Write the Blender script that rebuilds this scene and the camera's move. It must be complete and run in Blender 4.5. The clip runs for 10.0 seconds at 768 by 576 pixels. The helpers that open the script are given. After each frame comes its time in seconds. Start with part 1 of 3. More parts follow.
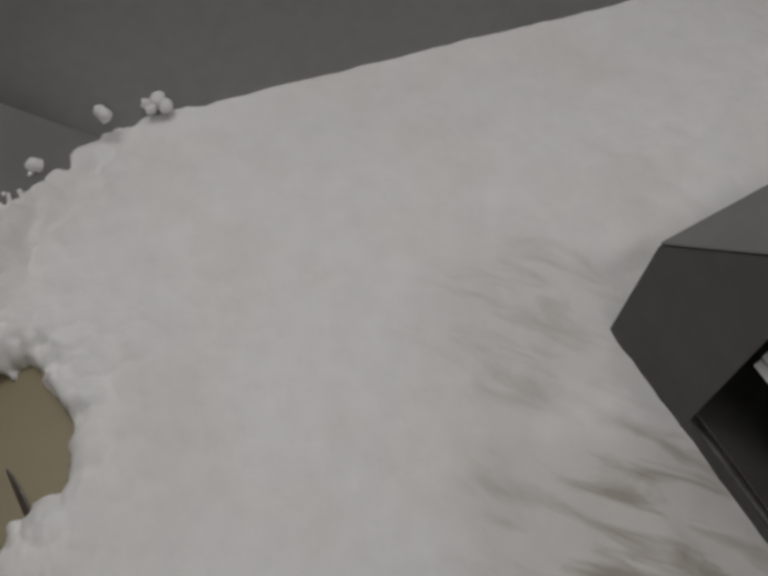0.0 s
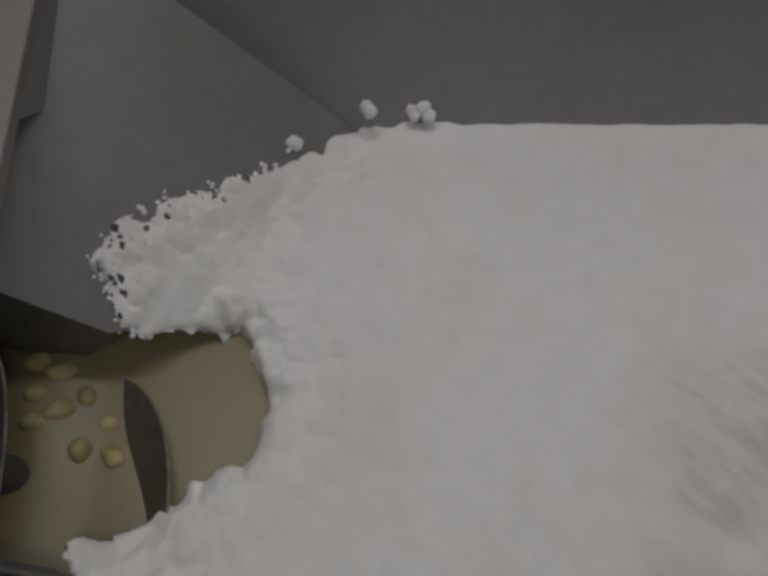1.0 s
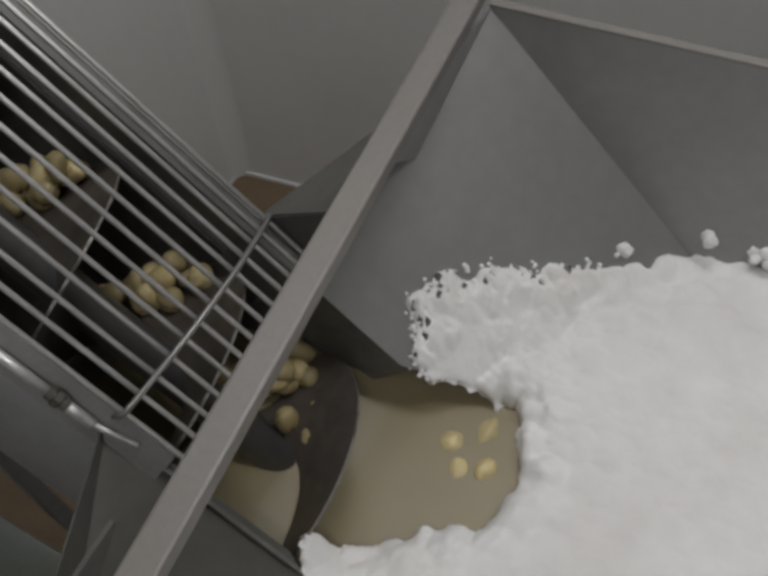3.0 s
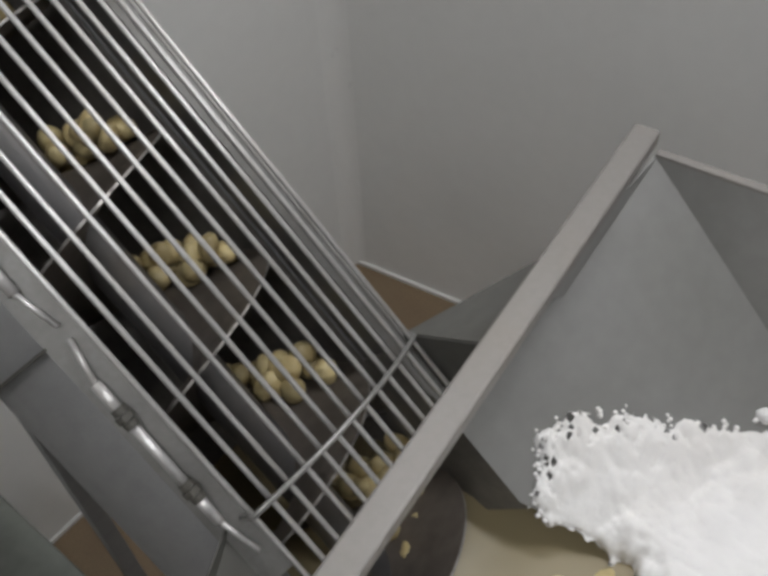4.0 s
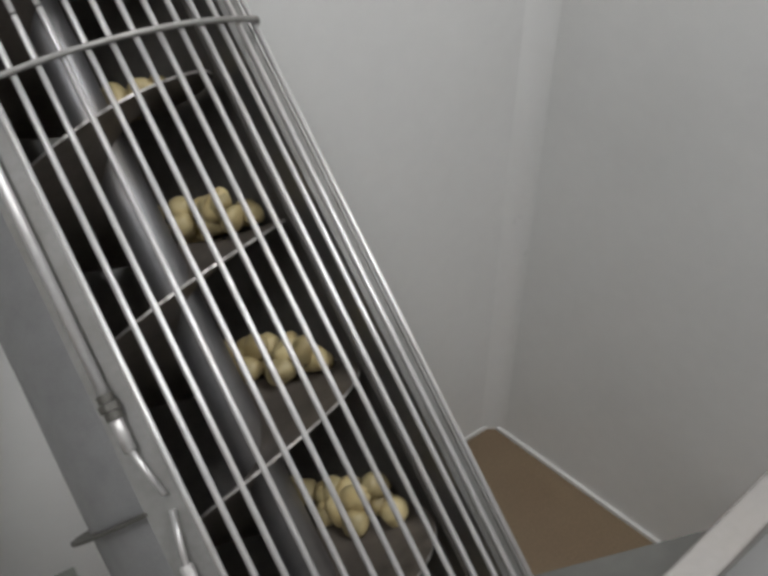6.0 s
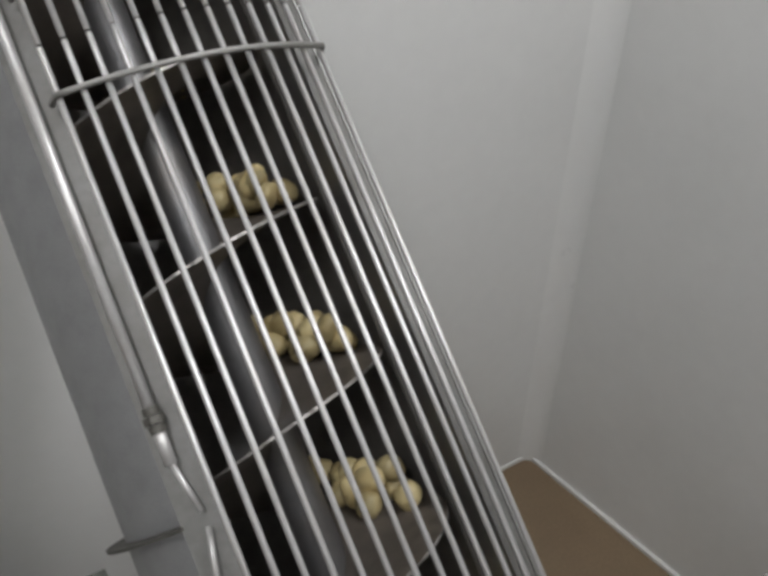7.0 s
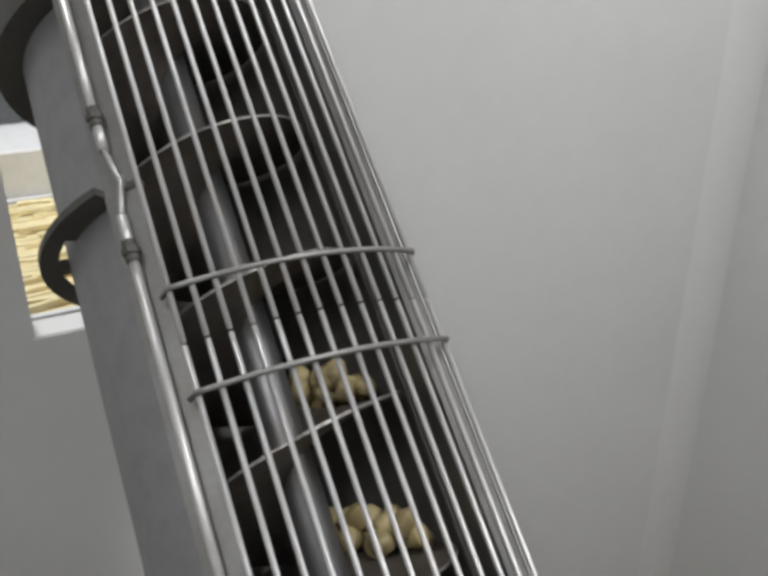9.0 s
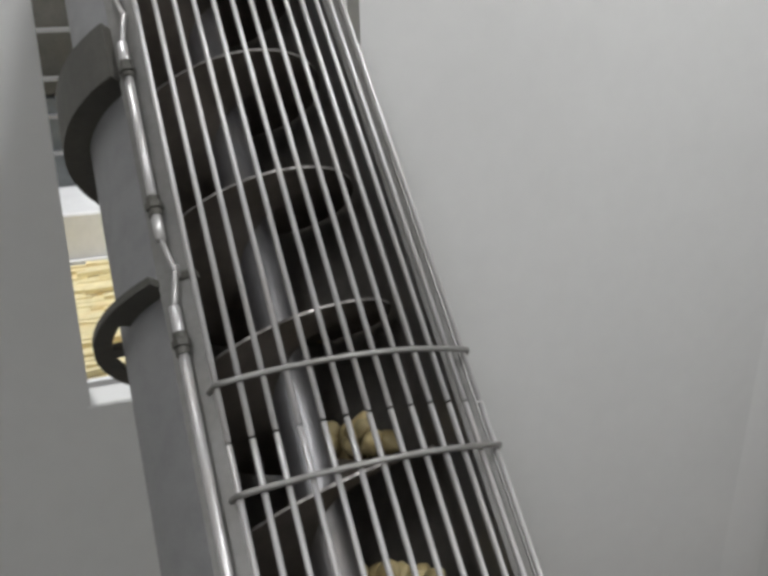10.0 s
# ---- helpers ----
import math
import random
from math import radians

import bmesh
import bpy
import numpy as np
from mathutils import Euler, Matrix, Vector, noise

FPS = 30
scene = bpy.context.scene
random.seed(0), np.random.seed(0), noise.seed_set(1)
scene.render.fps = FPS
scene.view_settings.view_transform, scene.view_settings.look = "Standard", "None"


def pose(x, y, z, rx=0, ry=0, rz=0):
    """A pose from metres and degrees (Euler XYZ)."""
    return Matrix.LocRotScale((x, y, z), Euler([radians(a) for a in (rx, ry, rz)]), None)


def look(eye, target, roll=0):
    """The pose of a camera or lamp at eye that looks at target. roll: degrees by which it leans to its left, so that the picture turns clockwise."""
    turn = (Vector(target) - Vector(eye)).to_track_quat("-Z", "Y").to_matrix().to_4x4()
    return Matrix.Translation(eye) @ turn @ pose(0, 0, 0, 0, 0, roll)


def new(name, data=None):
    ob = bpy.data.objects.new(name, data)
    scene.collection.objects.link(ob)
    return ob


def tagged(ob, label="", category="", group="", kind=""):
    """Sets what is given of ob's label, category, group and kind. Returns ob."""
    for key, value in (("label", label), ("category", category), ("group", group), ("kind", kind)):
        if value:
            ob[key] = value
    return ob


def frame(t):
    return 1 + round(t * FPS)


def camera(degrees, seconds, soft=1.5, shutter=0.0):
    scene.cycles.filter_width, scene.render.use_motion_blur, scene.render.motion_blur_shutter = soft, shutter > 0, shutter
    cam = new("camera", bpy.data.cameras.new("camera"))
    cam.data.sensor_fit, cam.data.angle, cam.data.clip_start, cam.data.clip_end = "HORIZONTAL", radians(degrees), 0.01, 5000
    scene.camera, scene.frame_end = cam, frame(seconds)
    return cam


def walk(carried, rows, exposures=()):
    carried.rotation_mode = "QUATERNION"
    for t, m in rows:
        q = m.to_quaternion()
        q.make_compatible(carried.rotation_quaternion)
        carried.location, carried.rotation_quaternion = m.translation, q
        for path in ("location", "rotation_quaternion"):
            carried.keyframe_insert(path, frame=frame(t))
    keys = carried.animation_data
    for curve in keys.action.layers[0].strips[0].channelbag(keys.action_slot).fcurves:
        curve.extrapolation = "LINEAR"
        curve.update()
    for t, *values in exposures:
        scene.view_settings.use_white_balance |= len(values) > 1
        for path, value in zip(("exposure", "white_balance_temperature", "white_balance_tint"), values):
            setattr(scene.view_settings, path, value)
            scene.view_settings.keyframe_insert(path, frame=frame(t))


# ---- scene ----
cam = camera(48.0, 10.0, 3.7)

PATH = [
    (0, (-0.638, -1.87, 4.536), (0.307, -2.226, 2.81), 5.6),
    (0.5, (-0.583, -1.754, 4.529), (0.44, -1.985, 2.826), 7.9),
    (1, (-0.526, -1.669, 4.532), (0.459, -1.739, 2.793), 7.4),
    (1.5, (-0.484, -1.61, 4.54), (0.472, -1.573, 2.784), 4.8),
    (2, (-0.49, -1.604, 4.56), (0.455, -1.46, 2.803), 0.8),
    (2.5, (-0.523, -1.611, 4.583), (0.404, -1.231, 2.852), -1.6),
    (3, (-0.558, -1.655, 4.611), (0.386, -1.055, 2.953), -4.7),
    (3.2, (-0.568, -1.646, 4.623), (0.395, -0.996, 2.995), -3.0),
    (4.3, (-0.575, -1.489, 4.675), (0.41, -0.586, 3.187), -3.9),
    (4.5, (-0.557, -1.474, 4.684), (0.455, -0.548, 3.228), -3.2),
    (5, (-0.518, -1.455, 4.7), (0.486, -0.396, 3.333), -2.1),
    (5.5, (-0.468, -1.417, 4.679), (0.466, -0.23, 3.368), -2.6),
    (6.8, (-0.441, -1.375, 4.662), (0.392, -0.094, 3.371), 2.1),
    (7, (-0.45, -1.376, 4.68), (0.368, -0.06, 3.415), 0.9),
    (7.5, (-0.451, -1.363, 4.712), (0.315, 0.076, 3.553), -1.0),
    (8, (-0.443, -1.356, 4.732), (0.313, 0.156, 3.663), -2.4),
    (8.5, (-0.472, -1.301, 4.782), (0.318, 0.248, 3.794), -0.7),
    (9, (-0.479, -1.259, 4.824), (0.3, 0.361, 3.947), -0.2),
    (9.5, (-0.457, -1.23, 4.86), (0.246, 0.464, 4.062), -0.1),
    (10, (-0.434, -1.201, 4.883), (0.233, 0.524, 4.121), 0.0),
]

walk(cam, [(t, look(eye, target, roll)) for t, eye, target, roll in PATH],
     exposures=[(0.0, -0.77, 6520, 10), (0.5, -1.03, 6550, 10), (1.0, -1.08, 6550, 10), (2.0, -0.86, 6550, 10), (2.5, -0.62, 6450, 10), (3.0, -0.36, 6400, 10),
                (4.3, 0.40, 6320, 9.6), (5.0, 0.48, 6310, 9.5), (5.5, 0.56, 6300, 9.5), (7.0, 0.56, 6300, 9.5), (8.0, 0.47, 6300, 9.5), (10.0, 0.33, 6300, 9.5)])

# ---- light: fluorescent ceiling lamps of the hall ----
world = bpy.data.worlds.new("world")
scene.world = world
world.use_nodes = True
world.node_tree.nodes["Background"].inputs[0].default_value = (0.55, 0.6, 0.65, 1)
world.node_tree.nodes["Background"].inputs[1].default_value = 0.05
LAMPS = [(-1.8, -2.2), (1.6, -2.9), (1.4, -0.9)]
LAMP_WATTS = 44.0
ROOM_TOP = 7.6


# ---- materials ----
def mat(name, base, rough=0.5, metal=0.0, grain=30.0, vary=0.12, bump=0.0, bump_scale=60.0, stain=None,
        stain_scale=2.0, stain_amount=0.3, spec=0.5, stretch=(1, 1, 1), emit=0.0, coat=0.0, random_vary=0.0):
    m = bpy.data.materials.new(name)
    m.use_nodes = True
    nt = m.node_tree
    b = nt.nodes["Principled BSDF"]
    b.inputs["Metallic"].default_value = metal
    b.inputs["Specular IOR Level"].default_value = spec
    b.inputs["Coat Weight"].default_value = coat
    tc = nt.nodes.new("ShaderNodeTexCoord")
    mp = nt.nodes.new("ShaderNodeMapping")
    mp.inputs["Scale"].default_value = stretch
    nt.links.new(tc.outputs["Object"], mp.inputs["Vector"])
    fine = nt.nodes.new("ShaderNodeTexNoise")
    fine.inputs["Scale"].default_value, fine.inputs["Detail"].default_value = grain, 6
    nt.links.new(mp.outputs[0], fine.inputs["Vector"])
    big = nt.nodes.new("ShaderNodeTexNoise")
    big.inputs["Scale"].default_value, big.inputs["Detail"].default_value = stain_scale, 5
    nt.links.new(mp.outputs[0], big.inputs["Vector"])
    ramp = nt.nodes.new("ShaderNodeMapRange")
    ramp.inputs["From Min"].default_value, ramp.inputs["From Max"].default_value = 0.25, 0.75
    ramp.inputs["To Min"].default_value, ramp.inputs["To Max"].default_value = 1 - vary, 1 + vary
    nt.links.new(fine.outputs["Fac"], ramp.inputs["Value"])
    mix = nt.nodes.new("ShaderNodeMix")
    mix.data_type = "RGBA"
    mix.inputs["A"].default_value = (*base, 1)
    mix.inputs["B"].default_value = (*(stain or [c * 0.7 for c in base]), 1)
    amount = nt.nodes.new("ShaderNodeMapRange")
    amount.inputs["From Min"].default_value, amount.inputs["From Max"].default_value = 0.45, 0.7
    amount.inputs["To Max"].default_value = stain_amount
    nt.links.new(big.outputs["Fac"], amount.inputs["Value"])
    nt.links.new(amount.outputs[0], mix.inputs["Factor"])
    scale = nt.nodes.new("ShaderNodeVectorMath")
    scale.operation = "SCALE"
    nt.links.new(mix.outputs["Result"], scale.inputs[0])
    value = ramp.outputs[0]
    if random_vary:
        info = nt.nodes.new("ShaderNodeObjectInfo")
        rr = nt.nodes.new("ShaderNodeMapRange")
        rr.inputs["To Min"].default_value, rr.inputs["To Max"].default_value = 1 - random_vary, 1 + random_vary
        nt.links.new(info.outputs["Random"], rr.inputs["Value"])
        mul = nt.nodes.new("ShaderNodeMath")
        mul.operation = "MULTIPLY"
        nt.links.new(value, mul.inputs[0])
        nt.links.new(rr.outputs[0], mul.inputs[1])
        value = mul.outputs[0]
    nt.links.new(value, scale.inputs["Scale"])
    nt.links.new(scale.outputs[0], b.inputs["Base Color"])
    rough_range = nt.nodes.new("ShaderNodeMapRange")
    rough_range.inputs["To Min"].default_value = max(0.03, rough - 0.1)
    rough_range.inputs["To Max"].default_value = min(1, rough + 0.1)
    nt.links.new(big.outputs["Fac"], rough_range.inputs["Value"])
    nt.links.new(rough_range.outputs[0], b.inputs["Roughness"])
    if bump:
        bn = nt.nodes.new("ShaderNodeTexNoise")
        bn.inputs["Scale"].default_value, bn.inputs["Detail"].default_value = bump_scale, 5
        nt.links.new(mp.outputs[0], bn.inputs["Vector"])
        bp = nt.nodes.new("ShaderNodeBump")
        bp.inputs["Strength"].default_value, bp.inputs["Distance"].default_value = 1.0, bump
        nt.links.new(bn.outputs["Fac"], bp.inputs["Height"])
        nt.links.new(bp.outputs[0], b.inputs["Normal"])
    if emit:
        b.inputs["Emission Color"].default_value = (1, 0.97, 0.92, 1)
        b.inputs["Emission Strength"].default_value = emit
    return m


STEEL = mat("brushed steel", (0.34, 0.34, 0.345), 0.48, 0.6, 40, 0.06, 0.0004, 90, (0.26, 0.26, 0.26), 3, 0.35, stretch=(1, 6, 6))
PLATE = mat("hopper sheet steel", (0.31, 0.307, 0.30), 0.5, 0.5, 25, 0.05, 0.0004, 40, (0.235, 0.23, 0.215), 2.2, 0.5)
RAIL = mat("worn rim steel", (0.25, 0.235, 0.222), 0.5, 0.4, 60, 0.045, 0.0004, 120, (0.27, 0.245, 0.22), 6, 0.5)
RODS = mat("polished rod steel", (0.60, 0.59, 0.585), 0.4, 0.6, 80, 0.06, 0.0, 60, (0.5, 0.46, 0.42), 8, 0.4)
# dark tone stands in for the shade inside the trough
DARK = mat("wet trough inside, dark for shade", (0.15, 0.14, 0.128), 0.4, 0.0, 30, 0.2, 0.0006, 60, (0.07, 0.066, 0.058), 4, 0.6)
BLADE = mat("stained screw steel", (0.16, 0.138, 0.118), 0.45, 0.35, 30, 0.15, 0.0005, 70, (0.07, 0.059, 0.048), 5, 0.7)
EDGE = mat("worn blade edge", (0.42, 0.40, 0.38), 0.42, 0.7, 90, 0.3, 0.0, 60, (0.12, 0.11, 0.10), 11, 1.0)
SHAFT = mat("wet shaft steel", (0.235, 0.231, 0.235), 0.42, 0.7, 40, 0.1, 0.0004, 60, (0.2, 0.18, 0.16), 5, 0.8)
RING = mat("dull ring steel", (0.27, 0.265, 0.255), 0.45, 0.75, 80, 0.1, 0.0, 60, (0.19, 0.18, 0.165), 10, 0.6)
IRON = mat("dark painted iron", (0.075, 0.072, 0.062), 0.55, 0.1, 50, 0.15, 0.0005, 90, (0.12, 0.11, 0.09), 5, 0.5)
CHUTE = mat("dark chute steel", (0.10, 0.097, 0.09), 0.5, 0.3, 20, 0.1, 0.0004, 40, (0.07, 0.065, 0.06), 3, 0.5)
WALL = mat("white wall panel", (0.79, 0.79, 0.775), 0.42, 0.0, 12, 0.015, 0.0004, 5, (0.72, 0.72, 0.705), 0.9, 0.6)
TRIM = mat("white sealant trim", (0.76, 0.755, 0.735), 0.5, 0.0, 40, 0.04, 0.0, 60, (0.7, 0.68, 0.65), 5, 0.4)
FLOOR = mat("brown resin floor", (0.22, 0.158, 0.095), 0.5, 0.0, 60, 0.12, 0.0006, 120, (0.17, 0.11, 0.065), 1.5, 0.6)
CEIL = mat("white ceiling", (0.75, 0.75, 0.74), 0.7, 0.0, 20, 0.03, stain_scale=1, stain_amount=0.2)
FOAM = mat("starch foam", (0.86, 0.85, 0.84), 0.85, 0.0, 16, 0.035, 0.004, 34, (0.78, 0.745, 0.71), 3.0, 0.5, spec=0.2)


def scum_and_shade(m, spots):
    """Beige scum streaks and painted-in shade in a few patches of the foam; spots: centre x, y and radius."""
    nt = m.node_tree
    b = nt.nodes["Principled BSDF"]
    clean = b.inputs["Base Color"].links[0].from_socket
    tc = nt.nodes.new("ShaderNodeTexCoord")
    mp = nt.nodes.new("ShaderNodeMapping")
    mp.vector_type = "TEXTURE"
    mp.inputs["Rotation"].default_value = (0, 0, radians(52))
    mp.inputs["Scale"].default_value = (0.24, 0.06, 0.2)
    nt.links.new(tc.outputs["Object"], mp.inputs["Vector"])
    tex = nt.nodes.new("ShaderNodeTexNoise")
    tex.inputs["Scale"].default_value, tex.inputs["Detail"].default_value = 1.0, 4
    tex.inputs["Distortion"].default_value = 0.6
    nt.links.new(mp.outputs[0], tex.inputs["Vector"])
    streak = nt.nodes.new("ShaderNodeMapRange")
    streak.inputs["From Min"].default_value, streak.inputs["From Max"].default_value = 0.47, 0.72
    nt.links.new(tex.outputs["Fac"], streak.inputs["Value"])
    total = None
    for x, y, r, amount in spots:
        dist = nt.nodes.new("ShaderNodeVectorMath")
        dist.operation = "DISTANCE"
        dist.inputs[1].default_value = (x, y, 2.87)
        nt.links.new(tc.outputs["Object"], dist.inputs[0])
        fall = nt.nodes.new("ShaderNodeMapRange")
        fall.interpolation_type = "SMOOTHSTEP"
        fall.inputs["From Min"].default_value, fall.inputs["From Max"].default_value = r * 0.3, r
        fall.inputs["To Min"].default_value, fall.inputs["To Max"].default_value = amount, 0.0
        nt.links.new(dist.outputs["Value"], fall.inputs["Value"])
        if total is None:
            total = fall.outputs[0]
        else:
            add = nt.nodes.new("ShaderNodeMath")
            add.operation = "MAXIMUM"
            nt.links.new(total, add.inputs[0])
            nt.links.new(fall.outputs[0], add.inputs[1])
            total = add.outputs[0]
    streak.inputs["To Min"].default_value = 0.3
    mul = nt.nodes.new("ShaderNodeMath")
    mul.operation = "MULTIPLY"
    nt.links.new(total, mul.inputs[0])
    nt.links.new(streak.outputs[0], mul.inputs[1])
    mix = nt.nodes.new("ShaderNodeMix")
    mix.data_type = "RGBA"
    nt.links.new(mul.outputs[0], mix.inputs["Factor"])
    nt.links.new(clean, mix.inputs["A"])
    mix.inputs["B"].default_value = (0.42, 0.38, 0.33, 1)
    nt.links.new(mix.outputs["Result"], b.inputs["Base Color"])


# first spot also darkens the dents, last one paints shade beside the chute
scum_and_shade(FOAM, [(0.13, -2.50, 0.34, 0.6), (-0.32, -2.38, 0.26, 0.7), (-0.40, -2.58, 0.36, 1.3)])
# darker copy of PLATE, with the hopper's shade put into its colour
SHADED_PLATE = mat("hopper plate in shade tone", (0.11, 0.108, 0.098), 0.5, 0.3, 25, 0.1, 0.0004, 40, (0.075, 0.072, 0.06), 3, 0.6)
SEAM = mat("glossy white cove", (0.82, 0.82, 0.805), 0.3, 0.0, 12, 0.01, stain_scale=1, stain_amount=0.05)
GREEN = mat("grey green box paint", (0.17, 0.18, 0.16), 0.5, 0.1, 25, 0.08, 0.0003, 60, (0.11, 0.115, 0.10), 2.5, 0.6)
WATER = mat("murky starch water", (0.265, 0.218, 0.125), 0.4, 0.0, 3, 0.05, 0.0012, 9, (0.225, 0.18, 0.09), 2.2, 0.5)
POTATO = mat("peeled potato", (0.52, 0.43, 0.225), 0.45, 0.0, 35, 0.1, 0.0015, 45, (0.36, 0.265, 0.115), 14, 0.7, random_vary=0.3)
CUT = mat("cut potato strips", (0.86, 0.76, 0.46), 0.5, 0.0, 25, 0.1, 0.001, 60, (0.80, 0.62, 0.30), 9, 0.6)
WHITE = mat("white plastic", (0.80, 0.80, 0.80), 0.4, 0.0, 30, 0.03, stain_scale=4, stain_amount=0.3)
GREY = mat("grey machine paint", (0.16, 0.17, 0.175), 0.5, 0.1, 30, 0.1, stain_scale=3, stain_amount=0.5)
TUBE = mat("lamp tube", (0.9, 0.9, 0.9), 0.5, 0.0, 10, 0.0, emit=6.0)


# ---- mesh helpers ----
def link(name, bm, material, parent=None, label="", smooth=False):
    me = bpy.data.meshes.new(name)
    bmesh.ops.recalc_face_normals(bm, faces=bm.faces)
    bm.to_mesh(me)
    bm.free()
    for m in material if isinstance(material, (list, tuple)) else [material]:
        me.materials.append(m)
    if smooth:
        me.polygons.foreach_set("use_smooth", [True] * len(me.polygons))
    ob = new(name, me)
    if parent is not None:
        ob.parent = parent
    if label:
        ob["label"] = label
    return ob


part = link


def box(bm, x0, x1, y0, y1, z0, z1, m=None):
    vs = [bm.verts.new((x, y, z)) for z in (z0, z1) for x, y in ((x0, y0), (x1, y0), (x1, y1), (x0, y1))]
    if m is not None:
        for v in vs:
            v.co = m @ v.co
    for f in ((3, 2, 1, 0), (4, 5, 6, 7), (0, 1, 5, 4), (1, 2, 6, 5), (2, 3, 7, 6), (3, 0, 4, 7)):
        bm.faces.new([vs[i] for i in f])
    return vs


def bevelled(bm, width, segments=2):
    bmesh.ops.bevel(bm, geom=list(bm.edges), offset=width, segments=segments, affect="EDGES", profile=0.5)
    return bm


def rod(bm, a, b, r, n=10, r2=None):
    """A capped round bar from a to b."""
    a, b = Vector(a), Vector(b)
    q = (b - a).to_track_quat("Z", "Y").to_matrix()
    rings = []
    for c, rr in ((a, r), (b, r if r2 is None else r2)):
        rings.append([bm.verts.new(c + q @ Vector((rr * math.cos(k * 2 * math.pi / n), rr * math.sin(k * 2 * math.pi / n), 0))) for k in range(n)])
    for k in range(n):
        bm.faces.new([rings[0][k], rings[0][(k + 1) % n], rings[1][(k + 1) % n], rings[1][k]])
    bm.faces.new(list(reversed(rings[0])))
    bm.faces.new(rings[1])


def swept(bm, points, r, n=8):
    """A round bar along a line of points."""
    rings = []
    pts = [Vector(p) for p in points]
    for i, c in enumerate(pts):
        d = (pts[min(i + 1, len(pts) - 1)] - pts[max(i - 1, 0)]).normalized()
        q = d.to_track_quat("Z", "Y").to_matrix()
        rings.append([bm.verts.new(c + q @ Vector((r * math.cos(k * 2 * math.pi / n), r * math.sin(k * 2 * math.pi / n), 0))) for k in range(n)])
    for s, e in zip(rings, rings[1:]):
        for k in range(n):
            bm.faces.new([s[k], s[(k + 1) % n], e[(k + 1) % n], e[k]])
    bm.faces.new(list(reversed(rings[0])))
    bm.faces.new(rings[-1])


def slab(bm, poly, thick):
    """A flat plate from a polygon in space, thickened downwards along its normal."""
    pts = [Vector(p) for p in poly]
    n = (pts[1] - pts[0]).cross(pts[2] - pts[0]).normalized()
    if n.z < 0 or (abs(n.z) < 1e-4 and n.y < 0):
        n = -n
    top = [bm.verts.new(p) for p in pts]
    low = [bm.verts.new(p - n * thick) for p in pts]
    bm.faces.new(top)
    bm.faces.new(list(reversed(low)))
    for i in range(len(pts)):
        j = (i + 1) % len(pts)
        bm.faces.new([top[i], low[i], low[j], top[j]])


# ---- places ----
CONV = Matrix(((0.9984, 0.0, 0.057, 0.0), (0.037, 0.7603, -0.6485, 0.0), (-0.0433, 0.6495, 0.7591, 4.0), (0, 0, 0, 1)))
CONV = Matrix.LocRotScale(CONV.translation, CONV.to_quaternion(), None)   # the screw's own frame: y along its axis, upwards
AXIS_X, AXIS_Z, SCREW_R, PITCH = -0.02, -0.27, 0.260, 0.328
TUBE_X, TUBE_Z, TUBE_R = -0.034, -0.28, 0.308
Y_START = -0.872          # the blade's crest at the start
# how far the crests have climbed, by time
CLIMB = [(0.5 * k, 0.0995 * 0.5 * k) for k in range(6)] + [(3.0, 0.279), (3.2, 0.294), (4.3, 0.318)] + [(0.5 * k, 0.333 + 0.0995 * (0.5 * k - 4.5)) for k in range(9, 21)]
RIM_Z, RIM_X, END_Y = 3.357, 0.926, -1.05
WATER_Z, FOAM_Z = 2.776, 2.80
WALL_Y = 1.41


# ---- the setting ----
def structure(name, bm, material, label, smooth=False):
    return tagged(link(name, bm, material, None, "", smooth), label, "", "", "structure")


